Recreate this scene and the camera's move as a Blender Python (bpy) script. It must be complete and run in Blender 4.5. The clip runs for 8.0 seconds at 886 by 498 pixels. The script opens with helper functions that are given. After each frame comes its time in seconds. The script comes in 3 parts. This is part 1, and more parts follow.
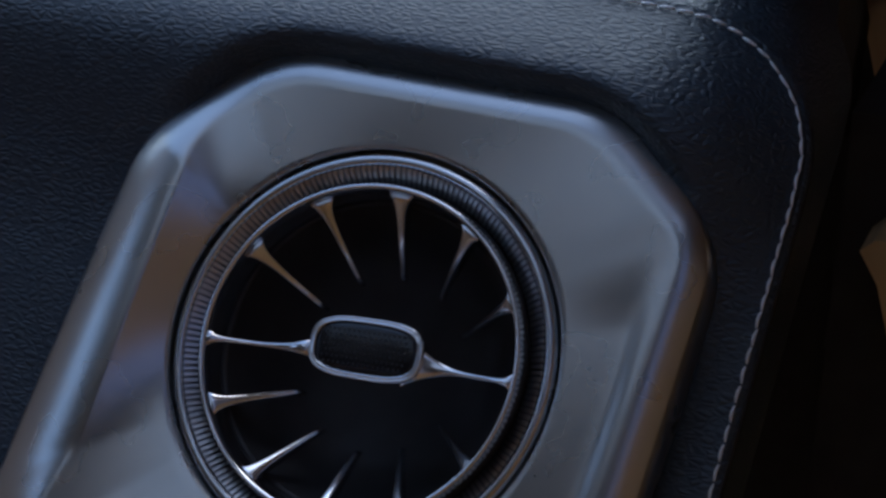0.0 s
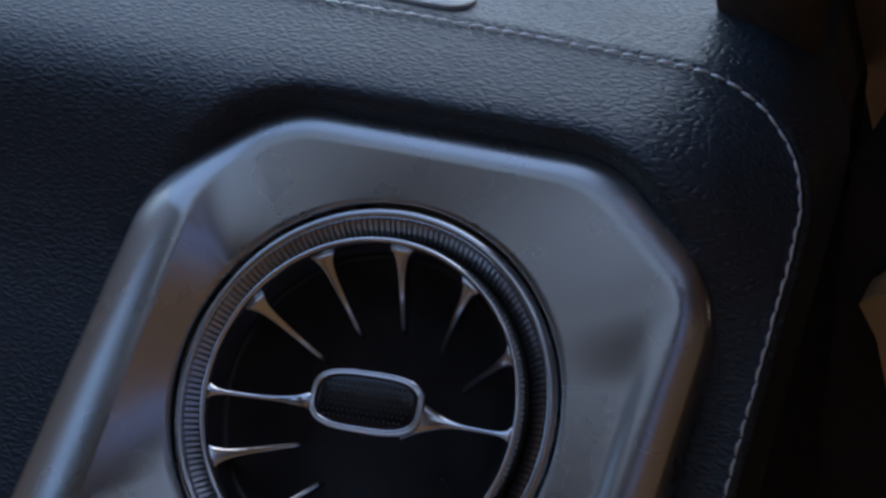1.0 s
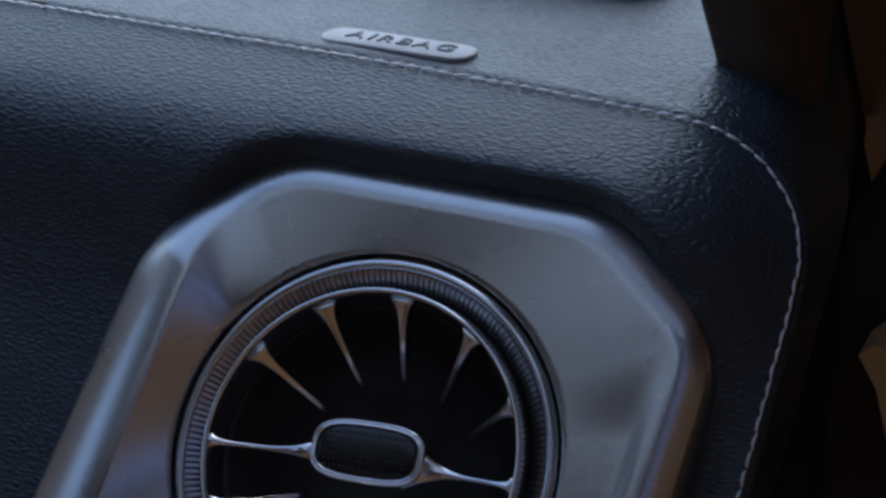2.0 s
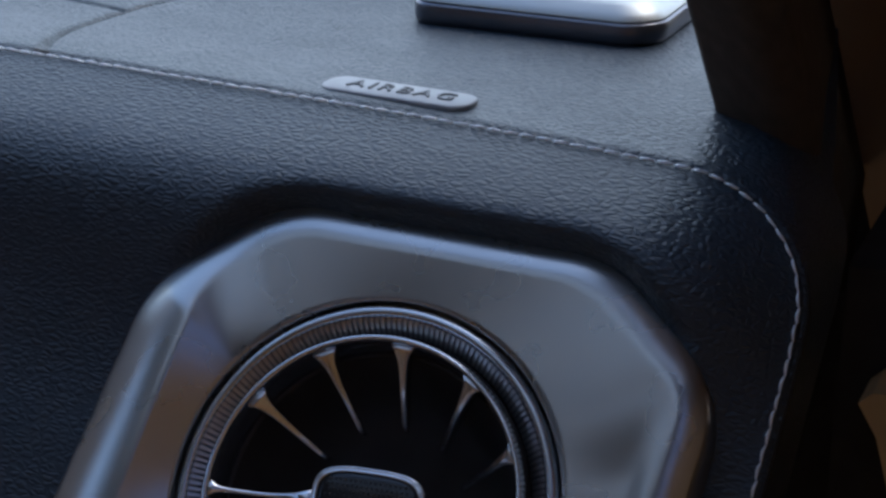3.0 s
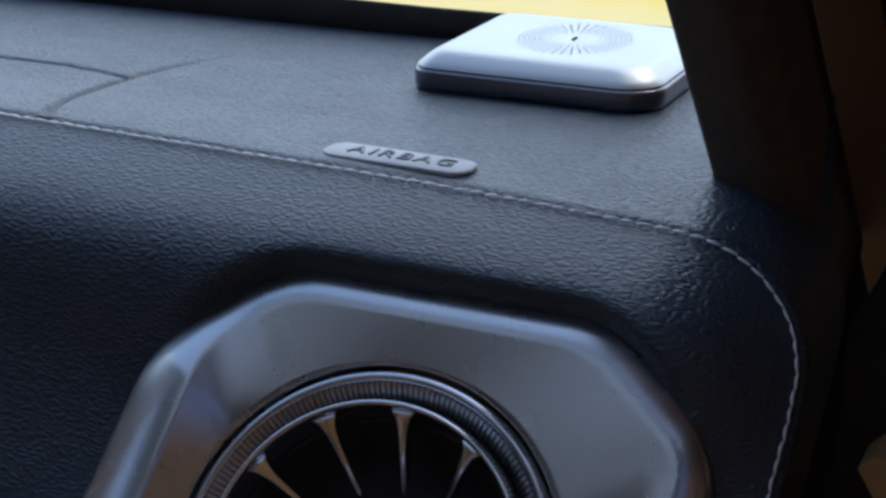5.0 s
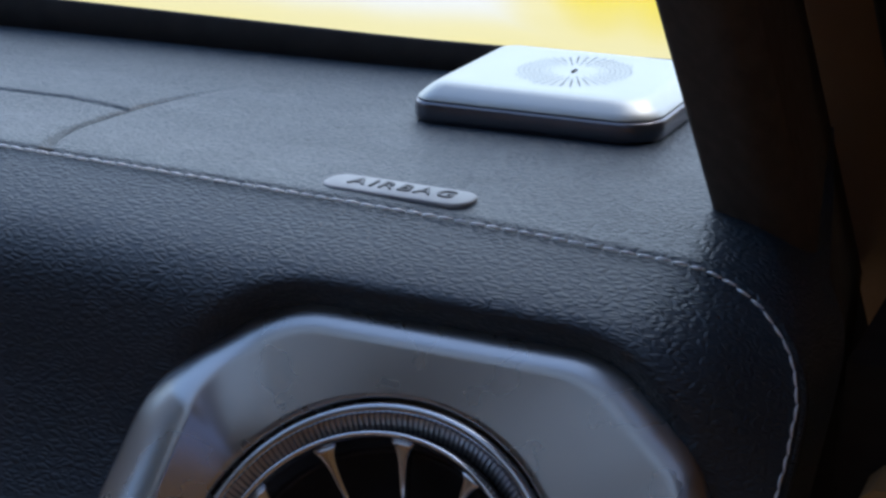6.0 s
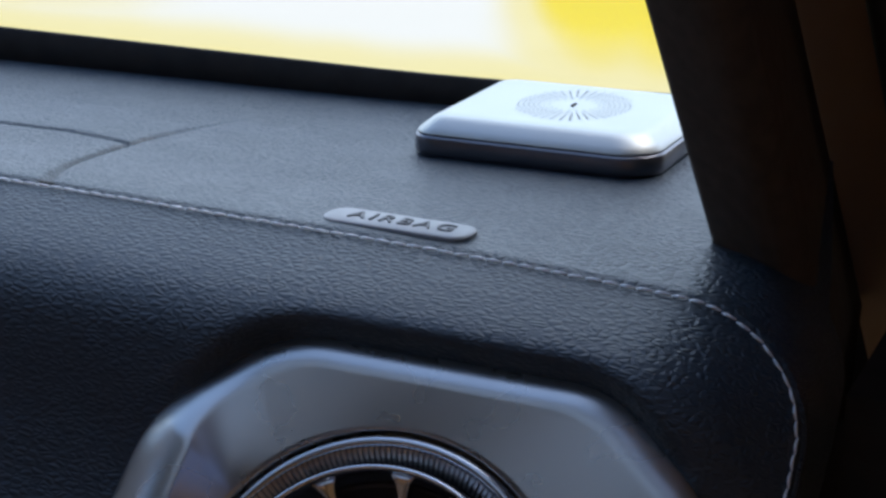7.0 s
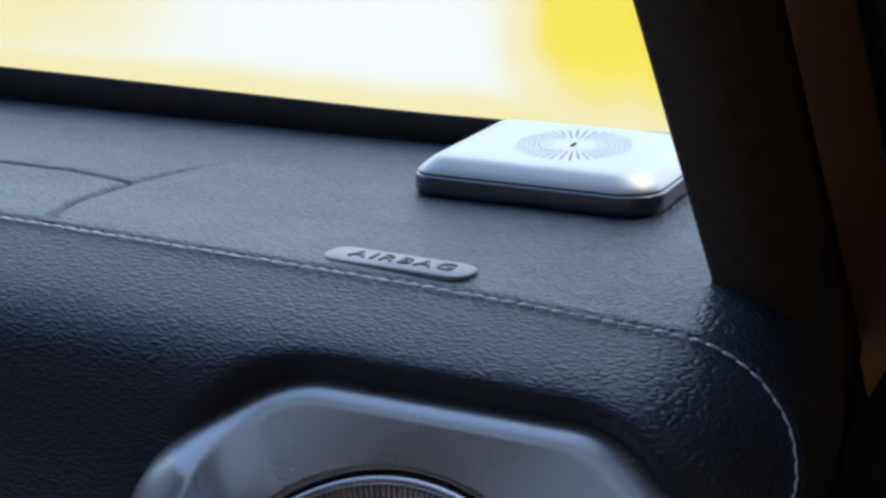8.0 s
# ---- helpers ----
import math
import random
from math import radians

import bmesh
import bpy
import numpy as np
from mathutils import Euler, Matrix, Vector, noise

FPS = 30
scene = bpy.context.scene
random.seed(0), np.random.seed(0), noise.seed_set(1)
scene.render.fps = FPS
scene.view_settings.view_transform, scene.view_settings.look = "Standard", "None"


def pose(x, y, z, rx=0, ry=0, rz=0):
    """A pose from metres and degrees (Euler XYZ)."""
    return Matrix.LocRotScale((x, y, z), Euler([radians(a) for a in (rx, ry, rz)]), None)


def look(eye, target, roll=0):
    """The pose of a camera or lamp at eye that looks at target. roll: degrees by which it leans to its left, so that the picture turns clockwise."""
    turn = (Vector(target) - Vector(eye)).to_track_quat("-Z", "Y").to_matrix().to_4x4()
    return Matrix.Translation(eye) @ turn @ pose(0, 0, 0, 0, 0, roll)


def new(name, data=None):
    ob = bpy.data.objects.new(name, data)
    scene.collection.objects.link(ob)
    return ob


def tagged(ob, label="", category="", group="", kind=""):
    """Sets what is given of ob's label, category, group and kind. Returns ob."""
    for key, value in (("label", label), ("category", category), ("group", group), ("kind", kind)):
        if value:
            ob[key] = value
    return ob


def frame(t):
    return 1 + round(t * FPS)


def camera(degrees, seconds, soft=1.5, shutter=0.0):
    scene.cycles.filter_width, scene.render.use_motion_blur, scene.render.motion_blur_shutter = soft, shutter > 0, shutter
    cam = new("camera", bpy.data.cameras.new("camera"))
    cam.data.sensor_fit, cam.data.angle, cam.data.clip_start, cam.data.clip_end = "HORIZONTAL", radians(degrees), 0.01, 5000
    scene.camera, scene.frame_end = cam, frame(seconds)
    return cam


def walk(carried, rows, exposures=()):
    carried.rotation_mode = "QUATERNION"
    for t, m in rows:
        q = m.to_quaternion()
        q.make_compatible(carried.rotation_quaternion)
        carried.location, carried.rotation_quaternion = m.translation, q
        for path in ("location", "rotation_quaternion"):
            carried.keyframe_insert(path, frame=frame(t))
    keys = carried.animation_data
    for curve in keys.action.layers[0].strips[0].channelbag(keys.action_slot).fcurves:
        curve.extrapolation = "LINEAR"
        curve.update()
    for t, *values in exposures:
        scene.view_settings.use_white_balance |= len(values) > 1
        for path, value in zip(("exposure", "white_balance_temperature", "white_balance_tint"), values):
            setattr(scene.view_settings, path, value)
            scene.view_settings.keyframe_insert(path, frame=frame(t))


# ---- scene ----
cam = camera(28.0, 8.0, soft=2.9)
EYE, YAW, TILT = 1.0, 24.0, -26.8
# seconds, tilt, pan and roll in degrees from the first pose, metres drawn back
ROWS = [
    (0.0, 0.0, 0.0, 0.0, 0.0),
    (0.5, 0.766, 0.008, 0.02, 0.0007),
    (1.0, 1.718, 0.014, 0.03, 0.0015),
    (1.5, 2.522, 0.027, 0.07, 0.0026),
    (3.0, 4.91, 0.038, 0.15, 0.0052),
    (3.5, 5.41, 0.039, 0.16, 0.0059),
    (4.0, 5.885, 0.038, 0.16, 0.0065),
    (4.5, 6.458, 0.033, 0.17, 0.0070),
    (6.0, 8.069, 0.03, 0.18, 0.0085),
    (6.5, 8.532, 0.025, 0.2, 0.0086),
    (7.0, 9.167, 0.025, 0.2, 0.0091),
    (7.5, 9.834, 0.025, 0.21, 0.0096),
    (8.0, 10.451, 0.03, 0.21, 0.0103),
]
BASE = pose(0, 0, EYE, 90 + TILT, 0, YAW)


def turned(tilt, pan, roll, back):
    m = BASE @ Matrix.Rotation(radians(roll), 4, "Z") @ Matrix.Rotation(radians(tilt), 4, "X")
    return m @ Matrix.Rotation(radians(pan), 4, "Y") @ Matrix.Translation((0, 0, back))


walk(cam, [(t, turned(a, b, c, d)) for t, a, b, c, d in ROWS], [(0.0, 0.15, 5650, 12), (8.0, 0.15, 5650, 12)])

# ---- light ----
world = bpy.data.worlds.new("sky")
world.use_nodes = True
scene.world = world
wt = world.node_tree
sky = wt.nodes.new("ShaderNodeTexSky")
sky.sky_type = "NISHITA"
sky.sun_disc = False
sky.sun_elevation = radians(46)
sky.sun_rotation = radians(25)
sky.dust_density = 4.0
sky.air_density = 1.0
wt.links.new(sky.outputs[0], wt.nodes["Background"].inputs[0])
wt.nodes["Background"].inputs[1].default_value = 0.38
sun = new("sun", bpy.data.lights.new("sun", "SUN"))
sun.data.energy = 0.6
sun.data.angle = radians(15)
sun.data.color = (1.0, 0.96, 0.91)
sun.matrix_world = look((0.35, 0.75, 0.85), (0, 0, 0))


# ---- materials ----
def material(name, colour, rough=0.5, metal=0.0, spec=0.5):
    m = bpy.data.materials.new(name)
    m.use_nodes = True
    b = m.node_tree.nodes["Principled BSDF"]
    b.inputs["Base Color"].default_value = (*colour, 1)
    b.inputs["Roughness"].default_value = rough
    b.inputs["Metallic"].default_value = metal
    b.inputs["Specular IOR Level"].default_value = spec
    return m


def add(m, kind, **sets):
    n = m.node_tree.nodes.new(kind)
    for key, value in sets.items():
        if key in n.inputs:
            n.inputs[key].default_value = value
        else:
            setattr(n, key, value)
    return n


def link(m, a, b):
    m.node_tree.links.new(a, b)


def coords(m, scale=(1, 1, 1), turn=(0, 0, 0)):
    c = add(m, "ShaderNodeTexCoord")
    p = add(m, "ShaderNodeMapping")
    p.inputs["Scale"].default_value = scale
    p.inputs["Rotation"].default_value = turn
    link(m, c.outputs["Object"], p.inputs["Vector"])
    return p.outputs["Vector"]


def vary(m, at, scale, low, high, socket, detail=3.0):
    """Noise that moves a value of the surface between low and high."""
    n = add(m, "ShaderNodeTexNoise", Scale=scale, Detail=detail)
    r = add(m, "ShaderNodeMapRange")
    r.inputs["From Min"].default_value, r.inputs["From Max"].default_value = 0.3, 0.7
    r.inputs["To Min"].default_value, r.inputs["To Max"].default_value = low, high
    link(m, at, n.inputs["Vector"])
    link(m, n.outputs["Fac"], r.inputs["Value"])
    link(m, r.outputs["Result"], m.node_tree.nodes["Principled BSDF"].inputs[socket])


def tint(m, at, scale, a, b, detail=4.0):
    """Two colours mixed by noise into the base colour."""
    n = add(m, "ShaderNodeTexNoise", Scale=scale, Detail=detail)
    r = add(m, "ShaderNodeValToRGB")
    r.color_ramp.elements[0].position, r.color_ramp.elements[0].color = 0.35, (*a, 1)
    r.color_ramp.elements[1].position, r.color_ramp.elements[1].color = 0.65, (*b, 1)
    link(m, at, n.inputs["Vector"])
    link(m, n.outputs["Fac"], r.inputs["Fac"])
    link(m, r.outputs["Color"], m.node_tree.nodes["Principled BSDF"].inputs["Base Color"])


def leather(name, cell, depth, stretch, rough):
    """Grained black leather: creased cells a few millimetres wide over fine pores."""
    m = material(name, (0.019, 0.032, 0.046), rough, 0.0, 0.65)
    b = m.node_tree.nodes["Principled BSDF"]
    at = coords(m, stretch)
    warp = add(m, "ShaderNodeTexNoise", Scale=cell * 0.5, Detail=2.0)
    link(m, at, warp.inputs["Vector"])
    mix = add(m, "ShaderNodeMixRGB", blend_type="ADD")
    mix.inputs["Fac"].default_value = 0.95 / cell
    link(m, at, mix.inputs["Color1"])
    link(m, warp.outputs["Color"], mix.inputs["Color2"])
    lines = add(m, "ShaderNodeTexVoronoi", feature="DISTANCE_TO_EDGE", Scale=cell)
    link(m, mix.outputs["Color"], lines.inputs["Vector"])
    crease = add(m, "ShaderNodeMapRange", interpolation_type="SMOOTHSTEP")
    crease.inputs["From Min"].default_value, crease.inputs["From Max"].default_value = 0.0, 0.34
    link(m, lines.outputs["Distance"], crease.inputs["Value"])
    # fine wandering wrinkles between the cells
    folds = None
    for scale in (0.62, 1.0):
        wander = add(m, "ShaderNodeTexNoise", Scale=cell * scale, Detail=1.0)
        link(m, at, wander.inputs["Vector"])
        off = add(m, "ShaderNodeMath", operation="SUBTRACT")
        off.inputs[1].default_value = 0.5
        link(m, wander.outputs["Fac"], off.inputs[0])
        near = add(m, "ShaderNodeMath", operation="ABSOLUTE")
        link(m, off.outputs[0], near.inputs[0])
        valley = add(m, "ShaderNodeMapRange", interpolation_type="SMOOTHSTEP")
        valley.inputs["From Min"].default_value, valley.inputs["From Max"].default_value = 0.0, 0.09
        link(m, near.outputs[0], valley.inputs["Value"])
        if folds is None:
            folds = valley.outputs["Result"]
        else:
            both = add(m, "ShaderNodeMath", operation="MINIMUM")
            link(m, folds, both.inputs[0])
            link(m, valley.outputs["Result"], both.inputs[1])
            folds = both.outputs[0]
    # creases come and go over the hide
    patch = add(m, "ShaderNodeTexNoise", Scale=38.0, Detail=2.0)
    link(m, at, patch.inputs["Vector"])
    much = add(m, "ShaderNodeMapRange")
    much.inputs["From Min"].default_value, much.inputs["From Max"].default_value = 0.3, 0.68
    much.inputs["To Min"].default_value, much.inputs["To Max"].default_value = 0.6, 1.0
    link(m, patch.outputs["Fac"], much.inputs["Value"])
    pores = add(m, "ShaderNodeTexNoise", Scale=cell * 3.2, Detail=3.0)
    link(m, at, pores.inputs["Vector"])
    grain = add(m, "ShaderNodeMath", operation="MULTIPLY")
    domed = add(m, "ShaderNodeMath", operation="MULTIPLY_ADD")
    domed.inputs[1].default_value = 1.0
    link(m, crease.outputs["Result"], domed.inputs[0])
    faint = add(m, "ShaderNodeMath", operation="MULTIPLY")
    faint.inputs[1].default_value = 0.22
    link(m, folds, faint.inputs[0])
    link(m, faint.outputs[0], domed.inputs[2])
    link(m, domed.outputs[0], grain.inputs[0])
    link(m, much.outputs["Result"], grain.inputs[1])
    total = add(m, "ShaderNodeMath", operation="MULTIPLY_ADD")
    total.inputs[1].default_value = 0.07
    link(m, pores.outputs["Fac"], total.inputs[0])
    link(m, grain.outputs[0], total.inputs[2])
    bump = add(m, "ShaderNodeBump", Strength=1.0, Distance=depth)
    link(m, total.outputs[0], bump.inputs["Height"])
    link(m, bump.outputs["Normal"], b.inputs["Normal"])
    vary(m, at, 55.0, rough - 0.02, rough + 0.03, "Roughness")
    tint(m, at, 30.0, (0.016, 0.028, 0.041), (0.022, 0.036, 0.052))
    return m


def brushed(name, colour, rough, bump_depth=0.00002, stretch=(1, 1, 1)):
    """Satin metal coating with a faint uneven sheen."""
    m = material(name, colour, rough, 1.0)
    at = coords(m, stretch)
    vary(m, at, 40.0, rough - 0.02, rough + 0.02, "Roughness")
    if not bump_depth:
        return m
    fine = add(m, "ShaderNodeTexNoise", Scale=2600.0, Detail=2.0)
    link(m, at, fine.inputs["Vector"])
    bump = add(m, "ShaderNodeBump", Strength=0.25, Distance=bump_depth)
    link(m, fine.outputs["Fac"], bump.inputs["Height"])
    link(m, bump.outputs["Normal"], m.node_tree.nodes["Principled BSDF"].inputs["Normal"])
    return m


def plain(name, a, b, scale, rough, spec=0.5, bump=0.0):
    m = material(name, a, rough, 0.0, spec)
    at = coords(m)
    tint(m, at, scale, a, b)
    vary(m, at, scale * 0.6, rough - 0.05, rough + 0.07, "Roughness")
    if bump:
        n = add(m, "ShaderNodeTexNoise", Scale=scale * 12, Detail=3.0)
        link(m, at, n.inputs["Vector"])
        k = add(m, "ShaderNodeBump", Strength=0.5, Distance=bump)
        link(m, n.outputs["Fac"], k.inputs["Height"])
        link(m, k.outputs["Normal"], m.node_tree.nodes["Principled BSDF"].inputs["Normal"])
    return m


FACE_LEATHER = leather("black_grained_leather", 640.0, 0.00024, (0.46, 1.0, 1.0), 0.43)
TOP_LEATHER = leather("black_fine_leather", 640.0, 0.00034, (0.5, 1.0, 1.0), 0.41)
SATIN = brushed("satin_silver_coating", (0.485, 0.485, 0.475), 0.28, 0.0)
RING = brushed("polished_ring_metal", (0.55, 0.56, 0.58), 0.22, 0.0)
KNURL = brushed("knurled_metal", (0.52, 0.51, 0.5), 0.28, 0.0)
KNURL_DARK = brushed("dark_knurl_metal", (0.24, 0.24, 0.25), 0.4)
CHROME = brushed("dark_chrome", (0.78, 0.79, 0.82), 0.17, 0.0)
ALU = brushed("silver_speaker_metal", (0.43, 0.44, 0.42), 0.42)
DARK_METAL = brushed("dark_speaker_metal", (0.2, 0.2, 0.22), 0.3)
BLACK = plain("black_plastic", (0.034, 0.032, 0.032), (0.044, 0.042, 0.042), 90.0, 0.6, 0.2)
BOWL = plain("bowl_plastic", (0.026, 0.024, 0.024), (0.034, 0.032, 0.032), 90.0, 0.5, 0.3)
GLOSS_BLACK = plain("gloss_black_plastic", (0.008, 0.008, 0.01), (0.012, 0.012, 0.014), 60.0, 0.18)
RUBBER = plain("black_rubber", (0.024, 0.021, 0.018), (0.034, 0.03, 0.026), 120.0, 0.6, 0.3, 0.0002)
PILLAR_TRIM = plain("dark_pillar_fabric", (0.07, 0.055, 0.042), (0.09, 0.07, 0.053), 200.0, 0.8, 0.2, 0.0004)
DOOR_TRIM = plain("brown_door_trim", (0.5, 0.33, 0.2), (0.56, 0.38, 0.23), 25.0, 0.6, 0.3, 0.0004)
FRAME_TRIM = plain("grey_brown_frame_trim", (0.24, 0.21, 0.21), (0.29, 0.25, 0.25), 25.0, 0.6, 0.3, 0.0004)
TAN_LEATHER = plain("tan_leather", (0.40, 0.20, 0.07), (0.48, 0.26, 0.10), 30.0, 0.5, 0.4, 0.0003)
TAN = plain("sunlit_patch_tan", (0.62, 0.44, 0.2), (0.7, 0.5, 0.26), 60.0, 0.45)
HOLES = plain("grey_hole", (0.18, 0.19, 0.19), (0.22, 0.23, 0.23), 90.0, 0.6)
THREAD = plain("grey_thread", (0.84, 0.88, 0.92), (0.9, 0.94, 0.98), 900.0, 0.45, 0.5, 0.0001)
BADGE = plain("grey_badge_plastic", (0.27, 0.285, 0.3), (0.3, 0.315, 0.33), 200.0, 0.42, 0.5, 0.00005)
# darker than the badge: the shading of the embossed letters put into colour
SHADED_LETTER = plain("shaded_letter_plastic", (0.085, 0.09, 0.098), (0.1, 0.105, 0.112), 200.0, 0.5)
LINER = plain("brown_cabin_lining", (0.13, 0.10, 0.08), (0.18, 0.14, 0.11), 12.0, 0.8, 0.3)
HEADLINER = plain("grey_headliner", (0.2, 0.2, 0.205), (0.24, 0.24, 0.245), 20.0, 0.9, 0.2)
GROUND = plain("leaf_strewn_ground", (0.16, 0.10, 0.04), (0.34, 0.22, 0.08), 7.0, 0.9, 0.2)


def glass(name, colour):
    m = bpy.data.materials.new(name)
    m.use_nodes = True
    t = m.node_tree
    t.nodes.remove(t.nodes["Principled BSDF"])
    clear = add(m, "ShaderNodeBsdfTransparent")
    clear.inputs[0].default_value = (*colour, 1)
    gloss = add(m, "ShaderNodeBsdfGlossy", Roughness=0.0)
    mix = add(m, "ShaderNodeMixShader")
    mix.inputs[0].default_value = 0.03
    link(m, clear.outputs[0], mix.inputs[1])
    link(m, gloss.outputs[0], mix.inputs[2])
    link(m, mix.outputs[0], t.nodes["Material Output"].inputs["Surface"])
    return m


GLASS = glass("windscreen_glass", (0.93, 0.95, 0.94))
PRIVACY = glass("privacy_glass", (0.36, 0.34, 0.36))
SIDE_GLASS = glass("tinted_side_glass", (0.56, 0.54, 0.58))
TINTED = glass("tinted_glass", (0.92, 0.85, 0.75))


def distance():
    """Glowing backdrop for sunlit autumn trees and hazy ground far out of focus: soft patches of pale and deep yellow.
    """
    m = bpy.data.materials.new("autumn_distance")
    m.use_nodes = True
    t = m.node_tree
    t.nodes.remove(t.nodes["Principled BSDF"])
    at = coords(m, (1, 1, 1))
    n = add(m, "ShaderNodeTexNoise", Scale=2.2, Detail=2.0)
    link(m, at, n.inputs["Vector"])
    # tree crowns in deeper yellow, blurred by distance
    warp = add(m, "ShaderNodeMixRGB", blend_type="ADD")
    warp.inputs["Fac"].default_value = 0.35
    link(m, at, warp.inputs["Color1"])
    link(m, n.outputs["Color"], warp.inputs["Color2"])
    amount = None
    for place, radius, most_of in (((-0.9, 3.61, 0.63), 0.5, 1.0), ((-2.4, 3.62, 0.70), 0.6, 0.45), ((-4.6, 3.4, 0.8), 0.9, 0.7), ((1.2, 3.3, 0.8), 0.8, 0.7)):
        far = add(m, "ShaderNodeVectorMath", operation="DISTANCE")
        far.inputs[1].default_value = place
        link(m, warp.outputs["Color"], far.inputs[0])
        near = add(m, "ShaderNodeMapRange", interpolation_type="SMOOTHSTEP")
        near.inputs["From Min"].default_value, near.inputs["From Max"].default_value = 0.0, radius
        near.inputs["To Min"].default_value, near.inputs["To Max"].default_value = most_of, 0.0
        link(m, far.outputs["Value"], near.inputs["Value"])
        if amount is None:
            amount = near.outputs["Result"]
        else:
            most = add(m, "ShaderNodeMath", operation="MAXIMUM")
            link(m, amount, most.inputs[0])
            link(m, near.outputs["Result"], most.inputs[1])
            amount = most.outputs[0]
    # yellow band at the foot, painted for the blurred fringe above the edge strip
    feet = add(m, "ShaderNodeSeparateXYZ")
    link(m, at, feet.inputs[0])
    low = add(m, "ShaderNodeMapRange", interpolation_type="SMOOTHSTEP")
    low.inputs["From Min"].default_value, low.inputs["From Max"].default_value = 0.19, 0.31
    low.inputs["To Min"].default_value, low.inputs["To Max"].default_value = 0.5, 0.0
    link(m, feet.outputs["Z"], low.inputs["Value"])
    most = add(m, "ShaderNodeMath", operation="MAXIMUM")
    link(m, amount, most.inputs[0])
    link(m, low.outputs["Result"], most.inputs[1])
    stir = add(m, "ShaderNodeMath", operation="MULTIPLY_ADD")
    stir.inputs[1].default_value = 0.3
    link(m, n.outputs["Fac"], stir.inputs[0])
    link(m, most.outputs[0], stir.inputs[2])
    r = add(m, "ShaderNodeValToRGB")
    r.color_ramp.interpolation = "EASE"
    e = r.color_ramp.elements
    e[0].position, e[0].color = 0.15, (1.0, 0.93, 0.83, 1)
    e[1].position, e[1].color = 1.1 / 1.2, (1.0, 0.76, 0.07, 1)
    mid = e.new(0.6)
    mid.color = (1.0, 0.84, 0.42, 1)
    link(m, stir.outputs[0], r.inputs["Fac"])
    # unseen brighter sky glow over the trees, added to light the dash top
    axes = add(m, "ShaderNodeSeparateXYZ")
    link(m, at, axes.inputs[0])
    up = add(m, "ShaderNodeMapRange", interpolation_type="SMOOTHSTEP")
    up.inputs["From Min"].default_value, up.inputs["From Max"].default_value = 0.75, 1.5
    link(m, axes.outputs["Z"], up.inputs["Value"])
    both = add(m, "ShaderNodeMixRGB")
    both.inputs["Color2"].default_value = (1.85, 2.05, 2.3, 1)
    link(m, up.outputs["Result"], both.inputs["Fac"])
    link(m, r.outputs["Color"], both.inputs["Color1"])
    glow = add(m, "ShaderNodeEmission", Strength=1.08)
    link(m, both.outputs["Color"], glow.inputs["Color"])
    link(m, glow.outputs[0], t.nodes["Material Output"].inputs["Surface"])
    return m


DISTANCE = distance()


# ---- building helpers ----
def mesh_object(name, bm, mat, smooth=True):
    me = bpy.data.meshes.new(name)
    bmesh.ops.recalc_face_normals(bm, faces=bm.faces)
    bm.to_mesh(me)
    bm.free()
    if smooth:
        me.polygons.foreach_set("use_smooth", [True] * len(me.polygons))
    if mat:
        me.materials.append(mat)
    return new(name, me)


def part(name, bm, mat, parent, label="", smooth=True):
    ob = mesh_object(name, bm, mat, smooth)
    ob.parent = parent
    return tagged(ob, label)


def twin(ob, name, m):
    """Another piece on the same mesh, under the same parent."""
    o = new(name, ob.data)
    o.parent = ob.parent
    o.matrix_basis = m
    return o


def box(bm, x0, x1, y0, y1, z0, z1, bevel=0.0, segments=2):
    c = bmesh.ops.create_cube(bm, size=1.0)
    bmesh.ops.scale(bm, vec=(x1 - x0, y1 - y0, z1 - z0), verts=c["verts"])
    bmesh.ops.translate(bm, vec=((x0 + x1) / 2, (y0 + y1) / 2, (z0 + z1) / 2), verts=c["verts"])
    if bevel:
        edges = list({e for v in c["verts"] for e in v.link_edges})
        bmesh.ops.bevel(bm, geom=edges, offset=bevel, segments=segments, profile=0.5, affect="EDGES")


def loft(bm, rings, closed=True, cap=False):
    """Quads between rings of equally many points."""
    rows = [[bm.verts.new(p) for p in ring] for ring in rings]
    n = len(rows[0])
    for a, b in zip(rows, rows[1:]):
        for i in range(n if closed else n - 1):
            j = (i + 1) % n
            bm.faces.new((a[i], a[j], b[j], b[i]))
    if cap:
        bm.faces.new(rows[0])
        bm.faces.new(rows[-1])
    return rows


def lathe(bm, profile, steps=144):
    """profile: (radius, height) pairs, turned about z."""
    loft(bm, [[(r * math.cos(a), r * math.sin(a), h) for a in (2 * math.pi * i / steps for i in range(steps))] for r, h in profile])


def rounded(corners, per=10):
    """A closed outline with rounded corners: (x, y, radius) in turn, anticlockwise."""
    out = []
    n = len(corners)
    for i in range(n):
        p0, p1, p2 = (Vector(corners[(i + k) % n][:2]) for k in (-1, 0, 1))
        r = corners[i][2]
        a, b = (p0 - p1).normalized(), (p2 - p1).normalized()
        half = a.angle(b) / 2
        back = r / math.tan(half)
        s, e = p1 + a * back, p1 + b * back
        mid = p1 + (a + b).normalized() * (r / math.sin(half))
        t0 = math.atan2(s.y - mid.y, s.x - mid.x)
        t1 = math.atan2(e.y - mid.y, e.x - mid.x)
        d = (t1 - t0 + math.pi) % (2 * math.pi) - math.pi
        for k in range(per + 1):
            t = t0 + d * k / per
            out.append((mid.x + r * math.cos(t), mid.y + r * math.sin(t)))
    return out


